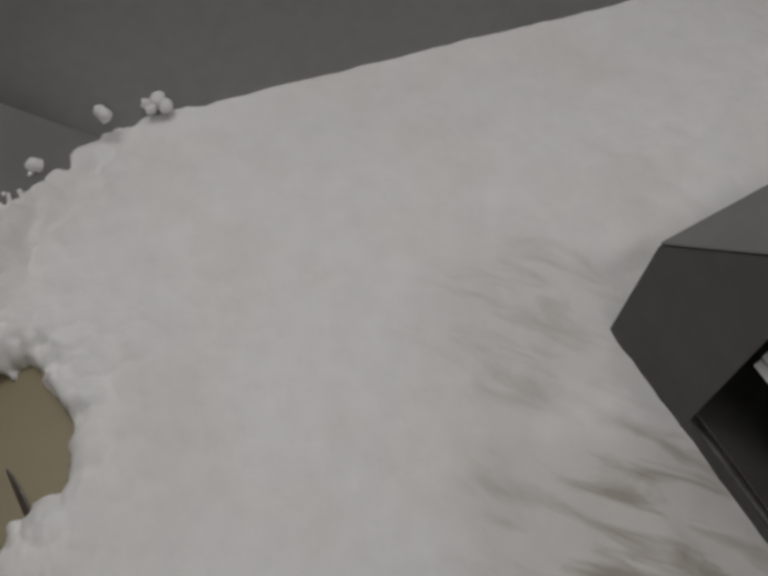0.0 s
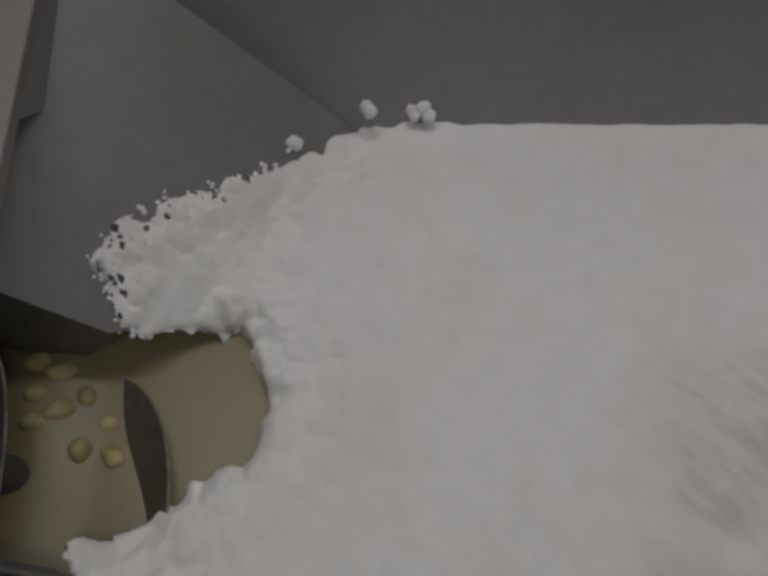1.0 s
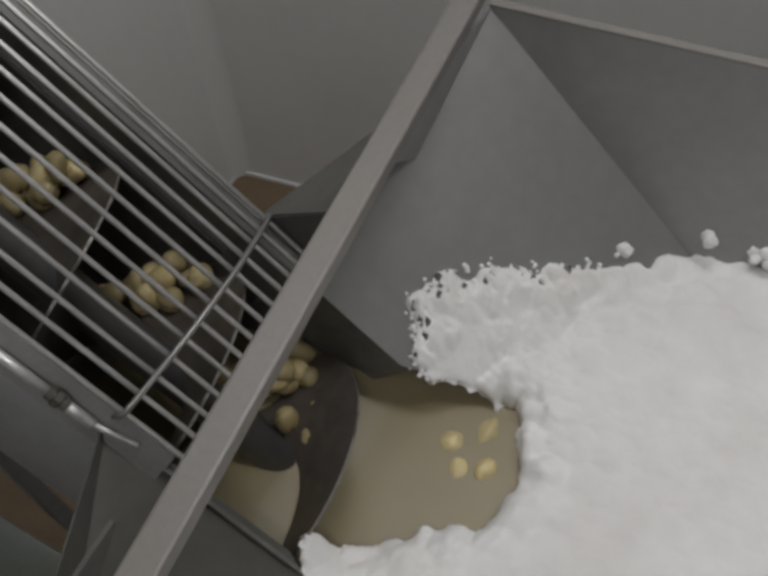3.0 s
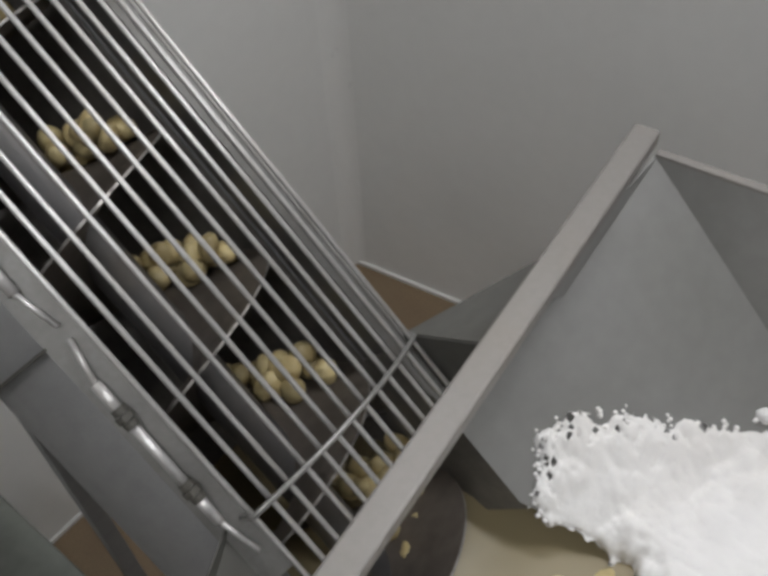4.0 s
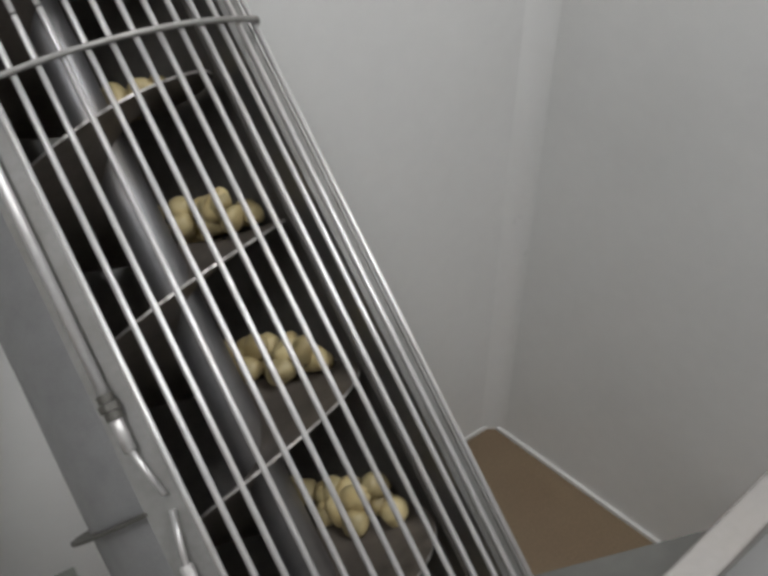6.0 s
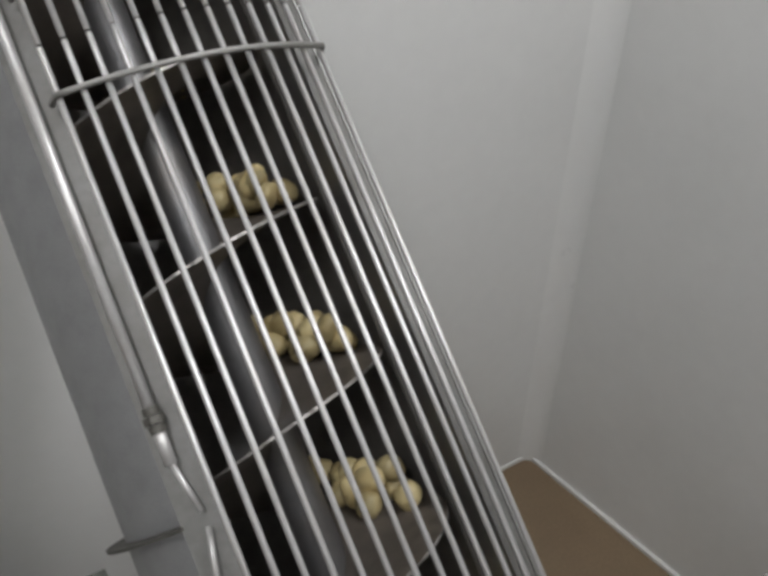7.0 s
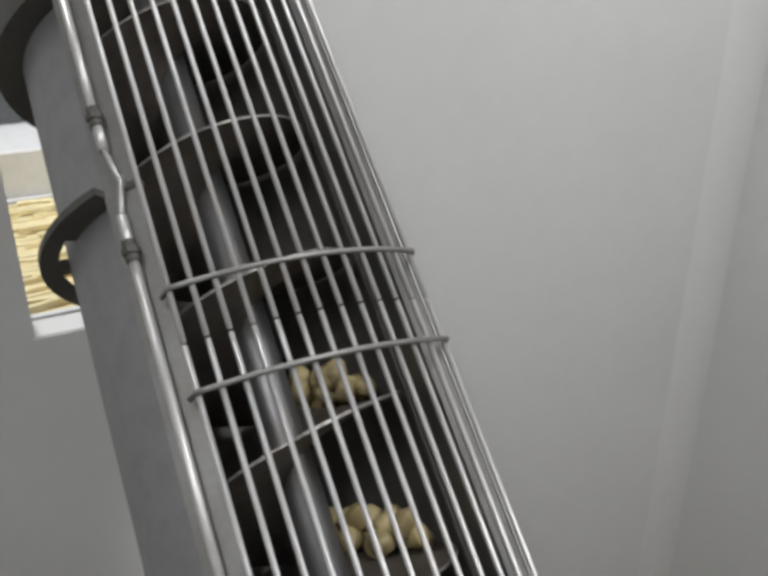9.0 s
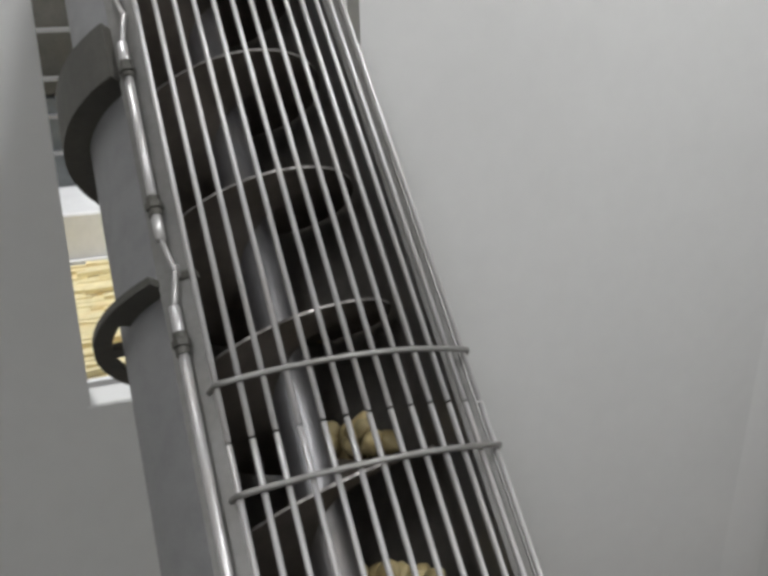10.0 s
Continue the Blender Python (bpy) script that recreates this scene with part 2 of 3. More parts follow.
def room():
    bm = bmesh.new()
    box(bm, -4.6, 3.6, -7.1, 5.6, -0.1, 0.0)
    structure("floor", bm, FLOOR, "brown resin factory floor")
    # north wall with the opening that the conveyor passes through
    bm = bmesh.new()
    y0, y1 = WALL_Y, WALL_Y + 0.12
    box(bm, -4.6, -0.44, y0, y1, 0, ROOM_TOP)
    box(bm, 0.495, 2.62, y0, y1, 0, ROOM_TOP)
    box(bm, -0.44, 0.495, y0, y1, 0, 3.47)
    box(bm, -0.44, 0.495, y0, y1, 5.75, ROOM_TOP)
    bmesh.ops.remove_doubles(bm, verts=bm.verts, dist=0.0005)
    structure("wall_north", bm, WALL, "smooth light grey wall panel with an opening for the screw conveyor")
    # east wall, slightly out of square
    a, b = Vector((2.487, 1.418, 0)), Vector((3.75, -7.1, 0))
    d = (b - a).normalized()
    n = Vector((-d.y, d.x, 0))
    bm = bmesh.new()
    v = [bm.verts.new(p + Vector((0, 0, z))) for z in (0, ROOM_TOP) for p in (a, b, b + n * 0.12, a + n * 0.12)]
    for f in ((3, 2, 1, 0), (4, 5, 6, 7), (0, 1, 5, 4), (1, 2, 6, 5), (2, 3, 7, 6), (3, 0, 4, 7)):
        bm.faces.new([v[i] for i in f])
    structure("wall_east", bm, WALL, "smooth light grey wall panel")
    bm = bmesh.new()
    box(bm, -4.72, -4.6, -7.1, 5.6, 0, ROOM_TOP)
    structure("wall_west", bm, WALL, "plain light wall panel")
    bm = bmesh.new()
    box(bm, -4.6, 3.87, -7.22, -7.1, 0, ROOM_TOP)
    structure("wall_south", bm, WALL, "plain light wall panel")
    bm = bmesh.new()
    box(bm, -4.72, 3.9, -7.22, 5.72, ROOM_TOP, ROOM_TOP + 0.1)
    structure("ceiling", bm, CEIL, "plain white ceiling")
    bm = bmesh.new()
    box(bm, -4.6, 3.6, 5.6, 5.72, 0, ROOM_TOP)
    structure("wall_far", bm, WALL, "plain light wall of the next room")
    bm = bmesh.new()
    box(bm, 2.62, 2.74, 1.53, 5.6, 0, ROOM_TOP)
    structure("wall_side", bm, WALL, "plain light wall of the next room")
    # coved seam in the corner and skirting trims
    bm = bmesh.new()
    c = a
    e1, e2 = d, Vector((-1, 0, 0))
    cove = 0.11
    prof = [c + e1 * cove * (1 - math.sin(k * math.pi / 20)) + e2 * cove * (1 - math.cos(k * math.pi / 20)) for k in range(11)]
    lo = [bm.verts.new((p.x - 0.0005, p.y - 0.0085, 0.0)) for p in prof]
    hi = [bm.verts.new((p.x - 0.0005, p.y - 0.0085, ROOM_TOP)) for p in prof]
    for i in range(10):
        bm.faces.new([lo[i], lo[i + 1], hi[i + 1], hi[i]])
    structure("trim", bm, SEAM, "white coved sealant seam in the wall corner", True)
    bm = bmesh.new()
    for p, q, w in ((a, b, -n), (a, Vector((-4.6, 1.41, 0)), Vector((0, -1, 0)))):
        pts = [p, q, q + w * 0.022, p + w * 0.022]
        lo = [bm.verts.new((k.x, k.y, 0.002)) for k in pts]
        hi = [bm.verts.new((k.x, k.y, 0.03)) for k in pts]
        bm.faces.new(hi)
        for i in range(4):
            bm.faces.new([lo[i], lo[(i + 1) % 4], hi[(i + 1) % 4], hi[i]])
    structure("baseboard", bm, TRIM, "narrow white skirting strip along the wall")


def opening_sill():
    bm = bmesh.new()
    box(bm, -0.452, 0.507, WALL_Y - 0.006, WALL_Y - 0.0005, 3.385, 3.466)
    structure("trim", bm, WALL, "flat sill strip under the wall opening")


def ceiling_light(x, y, z=ROOM_TOP - 0.02, watts=LAMP_WATTS):
    root = tagged(new("ceiling_light"), "white fluorescent ceiling lamp with two tubes", "lamp", "ceiling lamps")
    root.matrix_basis = pose(x, y, z)
    bm = bmesh.new()
    box(bm, -0.16, 0.16, -0.8, 0.8, -0.06, 0.02)
    part("housing", bevelled(bm, 0.01), WHITE, root)
    for s in (-0.07, 0.07):
        bm = bmesh.new()
        rod(bm, (s, -0.74, -0.085), (s, 0.74, -0.085), 0.018, 12)
        part("tube", bm, TUBE, root, "", True)
    light = bpy.data.lights.new("ceiling_light", "AREA")
    light.shape, light.size, light.size_y, light.energy, light.color = "RECTANGLE", 0.34, 1.6, watts, (1.0, 0.99, 0.985)
    lamp = new("lamp", light)
    lamp.parent = root
    lamp.matrix_basis = pose(0, 0, -0.12)
    return root


# ---- the screw conveyor ----
def arc_shell(bm, r0, r1, a0, a1, y0, y1, zc, n=28, ny=1, xc=None):
    """A curved plate about the line x=0, z=zc; angles from the top, clockwise seen along +y."""
    grid = []
    xc = TUBE_X if xc is None else xc
    for j in range(ny + 1):
        y = y0 + (y1 - y0) * j / ny
        row = []
        for r in (r0, r1):
            row.append([bm.verts.new((xc + r * math.sin(a0 + (a1 - a0) * i / n), y, zc + r * math.cos(a0 + (a1 - a0) * i / n))) for i in range(n + 1)])
        grid.append(row)
    for j in range(ny):
        for s in (0, 1):
            for i in range(n):
                bm.faces.new([grid[j][s][i], grid[j][s][i + 1], grid[j + 1][s][i + 1], grid[j + 1][s][i]])
        for i in (0, n):
            bm.faces.new([grid[j][0][i], grid[j][1][i], grid[j + 1][1][i], grid[j + 1][0][i]])
    for j in (0, ny):
        for i in range(n):
            bm.faces.new([grid[j][0][i], grid[j][0][i + 1], grid[j][1][i + 1], grid[j][1][i]])


GUARD_R, GUARD_X, GUARD_Z = 0.641, -0.0216, -0.561      # the arc on which the guard's rods lie


def guard_section(root, y0, y1, rings):
    a0, a1, n = math.asin((-0.235 - GUARD_X) / GUARD_R), math.asin((0.249 - GUARD_X) / GUARD_R), 13

    def at(a, up=0.0):
        x = GUARD_X + (GUARD_R + up) * math.sin(a)
        return x, GUARD_Z + (GUARD_R + up) * math.cos(a) - 0.024 * max(0.0, 0.1 - x)

    first = None
    for y in rings:
        bm = bmesh.new()
        line = [at(a0 + (a1 - a0) * i / 24, 0.0105) for i in range(25)]
        pts = [(-0.243, y + 0.003, 0.004), (-0.240, y + 0.001, 0.032)] + [(x, y, z) for x, z in line] + [(0.260, y + 0.002, 0.016), (0.263, y + 0.003, 0.0)]
        swept(bm, pts, 0.0058)
        if first is None:
            first = part("guard_grille", bm, RING, root, "curved guard grille of polished steel rods", True)
        else:
            part("ring", bm, RING, first, "", True)
    for i in range(n):
        u = i / (n - 1)
        x, z = at(a0 + (a1 - a0) * (u - 0.009 * math.sin(math.pi * u)))
        bm = bmesh.new()
        rod(bm, (x, y0, z), (x, y1, z), 0.0056, 8)
        part("rod", bm, RODS, first, "", True)
    return first


def hinge_rod(root, y0, y1, low_tip=True, high_tip=True):
    x, z = -0.270, -0.014
    bm = bmesh.new()
    rod(bm, (x, y0, z), (x, y1, z), 0.0095, 12)
    bar = part("hinge_rod", bm, RODS, root, "polished hinge rod with threaded collars", True)
    for y, s, tip in ((y0, -1, low_tip), (y1, 1, high_tip)):
        bm = bmesh.new()
        for k, r in ((-0.015, 0.0135), (0.0, 0.0175), (0.015, 0.0135)):
            rod(bm, (x, y + k - 0.0065, z), (x, y + k + 0.0065, z), r, 6 if r > 0.015 else 14)
        part("collar", bm, IRON, bar, "dark steel collar nut")
        if tip:
            bm = bmesh.new()
            rod(bm, (x, y, z), (x, y + s * 0.075, z), 0.0105, 10)
            part("sleeve", bm, RODS, bar, "", True)
            bm = bmesh.new()
            swept(bm, [(x, y + s * 0.07, z), (x + 0.007, y + s * 0.11, z + 0.001), (x + 0.018, y + s * 0.16, z + 0.003)], 0.0055)
            part("hook", bm, RODS, bar, "", True)


def support_ring(root, y, width=0.016, inner=0.33, outer=0.368):
    """Dark ring plate round the trough, standing off it on tabs."""
    bm = bmesh.new()
    a0, a1 = radians(70), radians(313)
    arc_shell(bm, inner, outer, a0, a1, y - width / 2, y + width / 2, TUBE_Z, 48)
    ring = part("support_ring", bm, IRON, root, "dark painted ring plate round the trough")
    for a in (86, 130, 180, 222, 262, 305) if inner > TUBE_R + 0.005 else ():
        bm = bmesh.new()
        aa, w = radians(a), radians(20 if a == 305 else 4)
        arc_shell(bm, TUBE_R - 0.004, 0.331, aa - w, aa + w, y - 0.0075, y + 0.0075, TUBE_Z, 6)
        part("tab", bm, IRON, ring)


def screw_conveyor():
    root = tagged(new("screw_conveyor"), "inclined stainless screw conveyor with a rod guard, lifting peeled potatoes", "conveyor")
    root.matrix_basis = CONV
    a_right, a_left = math.asin((0.262 - TUBE_X) / TUBE_R), 2 * math.pi - math.asin((0.262 + TUBE_X) / TUBE_R)
    bm = bmesh.new()
    arc_shell(bm, TUBE_R - 0.008, TUBE_R, a_right, a_left, -1.40, 2.75, TUBE_Z, 56, 8)
    trough = part("trough", bm, STEEL, root, "round brushed steel trough, open at the top", True)
    mod = trough.modifiers.new("edges", "EDGE_SPLIT")
    mod.split_angle = radians(40)
    # sheets added inside the steel to darken it as shade would
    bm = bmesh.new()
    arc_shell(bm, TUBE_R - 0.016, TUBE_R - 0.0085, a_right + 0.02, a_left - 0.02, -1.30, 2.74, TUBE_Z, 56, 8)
    part("shade_lining", bm, DARK, root, "wet inner face of the trough, darkened for shade", True)
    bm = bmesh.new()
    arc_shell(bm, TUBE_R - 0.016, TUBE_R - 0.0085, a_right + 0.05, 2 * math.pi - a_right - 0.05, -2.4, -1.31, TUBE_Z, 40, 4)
    part("shade_lining", bm, DARK, root, "wet inner face of the trough, darkened for shade", True)
    # close the gap below the sloping plates, dark for the shadow there
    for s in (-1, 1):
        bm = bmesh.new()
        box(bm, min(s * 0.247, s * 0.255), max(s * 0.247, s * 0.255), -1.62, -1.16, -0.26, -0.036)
        part("side_plate", bm, DARK, root, "wet side of the trough inlet, darkened for shade")
    for s, low in ((-1, -0.075), (1, -0.20)):
        bm = bmesh.new()
        box(bm, min(s * 0.257, s * 0.263), max(s * 0.257, s * 0.263), -1.28, 2.75, low, -0.012 if s > 0 else -0.044)
        if s < 0:
            slab(bm, [(-0.222, -1.28, -0.016), (-0.285, -1.28, -0.05), (-0.285, 2.75, -0.05), (-0.222, 2.75, -0.016)], 0.005)
        else:
            slab(bm, [(0.230, -1.28, -0.036), (0.2565, -1.28, -0.016), (0.2565, 2.75, -0.016), (0.230, 2.75, -0.036)], 0.004)
        part("lip", bm, RING, root, "folded steel lip along the trough")
    for y0, y1, rings in ((-1.30, 0.088, (-1.146, 0.0)), (0.094, 2.6, (0.194, 2.45))):
        guard_section(root, y0, y1, rings)
    hinge_rod(root, 0.601, 0.945)
    hinge_rod(root, -0.534, 0.305)
    hinge_rod(root, -1.051, -0.88, True, True)
    hinge_rod(root, 1.25, 2.1)
    support_ring(root, -0.71, 0.006, TUBE_R + 0.001, 0.345)
    support_ring(root, 0.45)
    support_ring(root, 1.02, 0.15, TUBE_R + 0.001)
    # the screw: shaft and blade
    bm = bmesh.new()
    rod(bm, (0, -2.3, 0), (0, 2.7, 0), 0.046, 32)
    shaft = part("screw_shaft", bm, SHAFT, root, "wet steel shaft of the screw", True)
    shaft.location = (AXIS_X, 0, AXIS_Z)
    bm = bmesh.new()
    n, th = 72, 0.0028
    turns = range(int(-3.6 * n), int(10.6 * n))
    rows = []
    for i in turns:
        a = 2 * math.pi * i / n
        y = Y_START + PITCH * i / n
        row = []
        for r, dy in ((0.03, -th), (SCREW_R, -th), (SCREW_R, th), (0.03, th)):
            row.append(bm.verts.new((r * math.sin(a), y + dy, r * math.cos(a))))
        rows.append(row)
    for p, q in zip(rows, rows[1:]):
        for k in range(3):
            f = bm.faces.new([p[k], p[k + 1], q[k + 1], q[k]])
            f.material_index = 1 if k == 1 else 0
    blade = part("screw_blade", bm, [BLADE, EDGE], shaft, "dark stained helical blade with a bright worn edge", True)
    mod = blade.modifiers.new("edges", "EDGE_SPLIT")
    mod.split_angle = radians(40)
    # a stand under the upper part
    for y, x in ((1.9, -0.17), (1.9, 0.12), (-0.2, -0.17), (-0.2, 0.12)):
        p = CONV @ Vector((x, y, -0.60))
        bm = bmesh.new()
        inv = CONV.inverted()
        box(bm, p.x - 0.03, p.x + 0.03, p.y - 0.03, p.y + 0.03, 0.0, p.z)
        for v in bm.verts:
            v.co = inv @ v.co
        part("leg", bm, STEEL, root)
    return root, shaft


# ---- the hopper ----
SIDE_N = Vector((-0.3233, -0.6146, 0.7195))      # the sloping side plate's normal
SIDE_P = Vector((RIM_X, END_Y, RIM_Z))
FLARE, LEAN = 0.10, 0.185


def side_z(x, y):
    return SIDE_P.z - (SIDE_N.x * (abs(x) - SIDE_P.x) + SIDE_N.y * (y - SIDE_P.y)) / SIDE_N.z


def hopper():
    root = tagged(new("hopper"), "stainless potato hopper filled with white starch foam", "hopper")
    root.matrix_basis = pose(0, 0, 0)
    for s in (-1, 1):
        # upright side wall, leaning in a little towards the bottom
        bm = bmesh.new()
        x0, x1 = sorted((s * RIM_X, s * (RIM_X + 0.012)))
        box(bm, x0, x1, -4.3, END_Y, 1.2, RIM_Z)
        for v in bm.verts:
            v.co.x += s * (-FLARE * (v.co.y - END_Y) - LEAN * (RIM_Z - v.co.z))
        part("side_wall", bm, PLATE, root)
        bm = bmesh.new()
        x0, x1 = sorted((s * (RIM_X - 0.002), s * (RIM_X + 0.02)))
        box(bm, x0, x1, -4.3, END_Y, RIM_Z + 0.001, RIM_Z + 0.008)
        for v in bm.verts:
            v.co.x += s * -FLARE * (v.co.y - END_Y)
        part("rim_flange", bm, RAIL, root, "narrow bright rim flange")
        # sloping side plate beside the screw
        bm = bmesh.new()
        corners = [(0.42, -2.6), (RIM_X + 0.06, -2.6), (RIM_X, END_Y), (0.57, -1.03), (0.268, -0.862), (0.232, -0.87), (0.232, -1.18), (0.255, -1.225), (0.34, -1.30)]
        slab(bm, [(s * x, y, side_z(x, y)) for x, y in corners], 0.008)
        # left copy is toned down for shade
        part("sloping_plate", bm, PLATE if s > 0 else SHADED_PLATE, root, "sloping sheet steel plate")
        # end wall under the cross bar, and the slanting wall from it to the trough
        bm = bmesh.new()
        slab(bm, [(s * 0.60, END_Y + 0.012, side_z(0.60, END_Y) - 0.03), (s * RIM_X, END_Y + 0.004, side_z(RIM_X, END_Y) - 0.05),
                  (s * RIM_X, END_Y + 0.004, RIM_Z), (s * 0.40, END_Y + 0.017, RIM_Z), (s * 0.40, END_Y + 0.017, RIM_Z - 0.008)], 0.008)
        part("end_plate", bm, PLATE if s > 0 else SHADED_PLATE, root)
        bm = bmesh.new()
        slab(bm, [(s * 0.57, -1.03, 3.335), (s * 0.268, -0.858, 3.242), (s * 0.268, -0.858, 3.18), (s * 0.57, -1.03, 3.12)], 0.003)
        # both slanting plates carry shade in their colour
        part("slanting_plate", bm, SHADED_PLATE, root)
        for y in (-1.3, -4.1):
            bm = bmesh.new()
            box(bm, s * 0.86 - 0.04, s * 0.86 + 0.04, y - 0.04, y + 0.04, 0.0, 1.3)
            part("leg", bm, STEEL, root)
    # covers added beyond the bar to darken the bright plate below as shade
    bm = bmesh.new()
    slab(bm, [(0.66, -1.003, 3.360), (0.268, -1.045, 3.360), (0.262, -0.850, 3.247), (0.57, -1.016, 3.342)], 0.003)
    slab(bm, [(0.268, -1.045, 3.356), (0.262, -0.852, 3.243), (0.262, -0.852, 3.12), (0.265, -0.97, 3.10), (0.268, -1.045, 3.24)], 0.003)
    part("shade_cover", bm, SHADED_PLATE, root, "added cover plate, dark for shade, from the cross bar to the trough")
    bm = bmesh.new()
    box(bm, -RIM_X - 0.16, RIM_X + 0.16, -4.312, -4.3, 1.2, RIM_Z)
    part("back_wall", bm, PLATE, root)
    bm = bmesh.new()
    box(bm, -RIM_X - 0.012, RIM_X + 0.14, -4.3, -0.9, 1.19, 1.2)
    part("bottom", bm, PLATE, root)
    bm = bmesh.new()
    box(bm, -1.15, 0.955, -0.032, 0.028, 0.009, 0.05)
    cross = part("cross_bar", bevelled(bm, 0.006), RAIL, root, "worn square cross bar on the hopper rim")
    cross.matrix_basis = pose(0, -1.095, RIM_Z, 0, 0, 5.3)
    return root


def chute():
    """Dark folded-steel infeed chute that stands in the foam: a front with an opening, a side and a sloping top."""
    root = tagged(new("infeed_chute"), "dark angular steel infeed chute standing in the foam", "chute")
    corner = Vector((0.058, -2.681, 0))
    u = Vector((-0.978, -0.211, 0)).normalized()
    back = Vector((u.y, -u.x, 0))
    if back.y > 0:
        back = -back

    def sheet(name, pts, material=CHUTE, label="", thick=0.006):
        bm = bmesh.new()
        front = [bm.verts.new(Vector(p)) for p in pts]
        n = (Vector(pts[1]) - Vector(pts[0])).cross(Vector(pts[2]) - Vector(pts[1])).normalized() * thick
        rear = [bm.verts.new(Vector(p) - n) for p in pts]
        bm.faces.new(front)
        bm.faces.new(rear[::-1])
        for i in range(len(pts)):
            j = (i + 1) % len(pts)
            bm.faces.new([front[j], front[i], rear[i], rear[j]])
        bmesh.ops.recalc_face_normals(bm, faces=bm.faces)
        return part(name, bevelled(bm, 0.0015, 1), material, root, label)

    def at(a, z, d=0.0):
        return corner + u * a + back * d + Vector((0, 0, z))

    def edge(a):
        return 3.194 + 1.2 * a
    # front and top run on unseen to 1.15, to cast shade on the foam
    sheet("front_panel", [at(0, 2.3), at(0, edge(0)), at(0.262, edge(0.262)), at(0.262, 2.3)])
    sheet("front_panel", [at(0.264, 2.3), at(0.264, 2.90), at(1.15, 2.90), at(1.15, 2.3)])
    sheet("front_panel", [at(0.264, 3.29), at(0.264, edge(0.264)), at(1.15, edge(1.15)), at(1.15, 3.29)])
    # top takes the lighter PLATE steel to show light from above
    sheet("top_panel", [at(0, edge(0) + 0.001), at(0.06, 3.44, 0.42), at(1.16, 4.72, 0.42), at(1.15, edge(1.15) + 0.001)], PLATE, "sloping top panel, lighter as if lit from above")
    sheet("side_panel", [at(0.001, 2.3, 0.008), at(0.06, 2.3, 0.42), at(0.06, 3.43, 0.42), at(0.001, edge(0) - 0.008, 0.008)])
    # floor and back are added to keep the opening's recess dark
    sheet("floor_panel", [at(0.03, 2.91, 0.008), at(0.07, 2.91, 0.29), at(1.14, 2.91, 0.29), at(1.14, 2.91, 0.008)])
    sheet("back_panel", [at(0.05, 2.3, 0.30), at(0.05, 3.30, 0.30), at(1.15, 4.6, 0.30), at(1.15, 2.3, 0.30)])
    for k in range(3):
        sheet("slat", [at(0.27, 3.16 + 0.035 * k, 0.02), at(0.27, 3.18 + 0.035 * k, 0.03), at(0.7, 3.18 + 0.035 * k, 0.03), at(0.7, 3.16 + 0.035 * k, 0.02)], WHITE, "white slat in the opening")
    return root


# ---- water and foam ----
def pocket_level(y):
    """The screw lifts the water a little once it is in the trough."""
    return WATER_Z + 0.034 * max(0.0, min(1.0, (y + 1.15) / 0.09))


def water():
    bm = bmesh.new()
    rows = []
    inv = CONV.inverted()
    n = 26
    for j in range(n + 1):
        y = -0.44 + (-1.45 + 0.44) * j / n
        level = pocket_level(y)
        z = (inv @ Vector((0, y, level))).z - TUBE_Z
        w = math.sqrt(max(0.0, (TUBE_R - 0.012) ** 2 - min(z, 0.16) ** 2)) - 0.02
        w = max(0.0, w)
        if y < END_Y:
            w = max(w, 0.42)
        rows.append([bm.verts.new((TUBE_X + w * (-1 + 2 * i / 10), y, level)) for i in range(11)])
    for p, q in zip(rows, rows[1:]):
        for i in range(10):
            bm.faces.new([p[i], p[i + 1], q[i + 1], q[i]])
    last = rows[-1]
    far = [bm.verts.new(((v.co.x - TUBE_X) * 2.9, -2.4, WATER_Z)) for v in last]
    far2 = [bm.verts.new((v.co.x, -4.29, WATER_Z)) for v in far]
    for p, q in ((last, far), (far, far2)):
        for i in range(10):
            bm.faces.new([p[i], p[i + 1], q[i + 1], q[i]])
    bmesh.ops.dissolve_degenerate(bm, edges=bm.edges, dist=0.0005)
    structure("water", bm, WATER, "murky brown starch water with floating potatoes", True)


# edge of the foam round the open water, then up the sloping plate
EDGE_LINE = [(-0.95, -1.10), (-0.36, -1.07), (-0.24, -1.11), (-0.14, -1.27), (-0.06, -1.35), (0.03, -1.47), (0.14, -1.505), (0.24, -1.485),
             (0.312, -1.42), (0.305, -1.345), (0.278, -1.285), (0.252, -1.245), (0.258, -1.208), (0.29, -1.172), (0.34, -1.148), (0.425, -1.178), (0.55, -1.29), (0.66, -1.43), (0.75, -1.53), (0.90, -1.66), (1.1, -1.8)]


def edge_distance(x, y):
    """Distance from the foam's edge, positive inside the foam."""
    best, sign = 9.0, 1.0
    for (ax, ay), (bx, by) in zip(EDGE_LINE, EDGE_LINE[1:]):
        dx, dy = bx - ax, by - ay
        t = max(0.0, min(1.0, ((x - ax) * dx + (y - ay) * dy) / (dx * dx + dy * dy)))
        ex, ey = x - ax - t * dx, y - ay - t * dy
        d = math.hypot(ex, ey)
        if d < best:
            best, sign = d, 1.0 if dx * ey - dy * ex < 0 else -1.0
    return best * sign


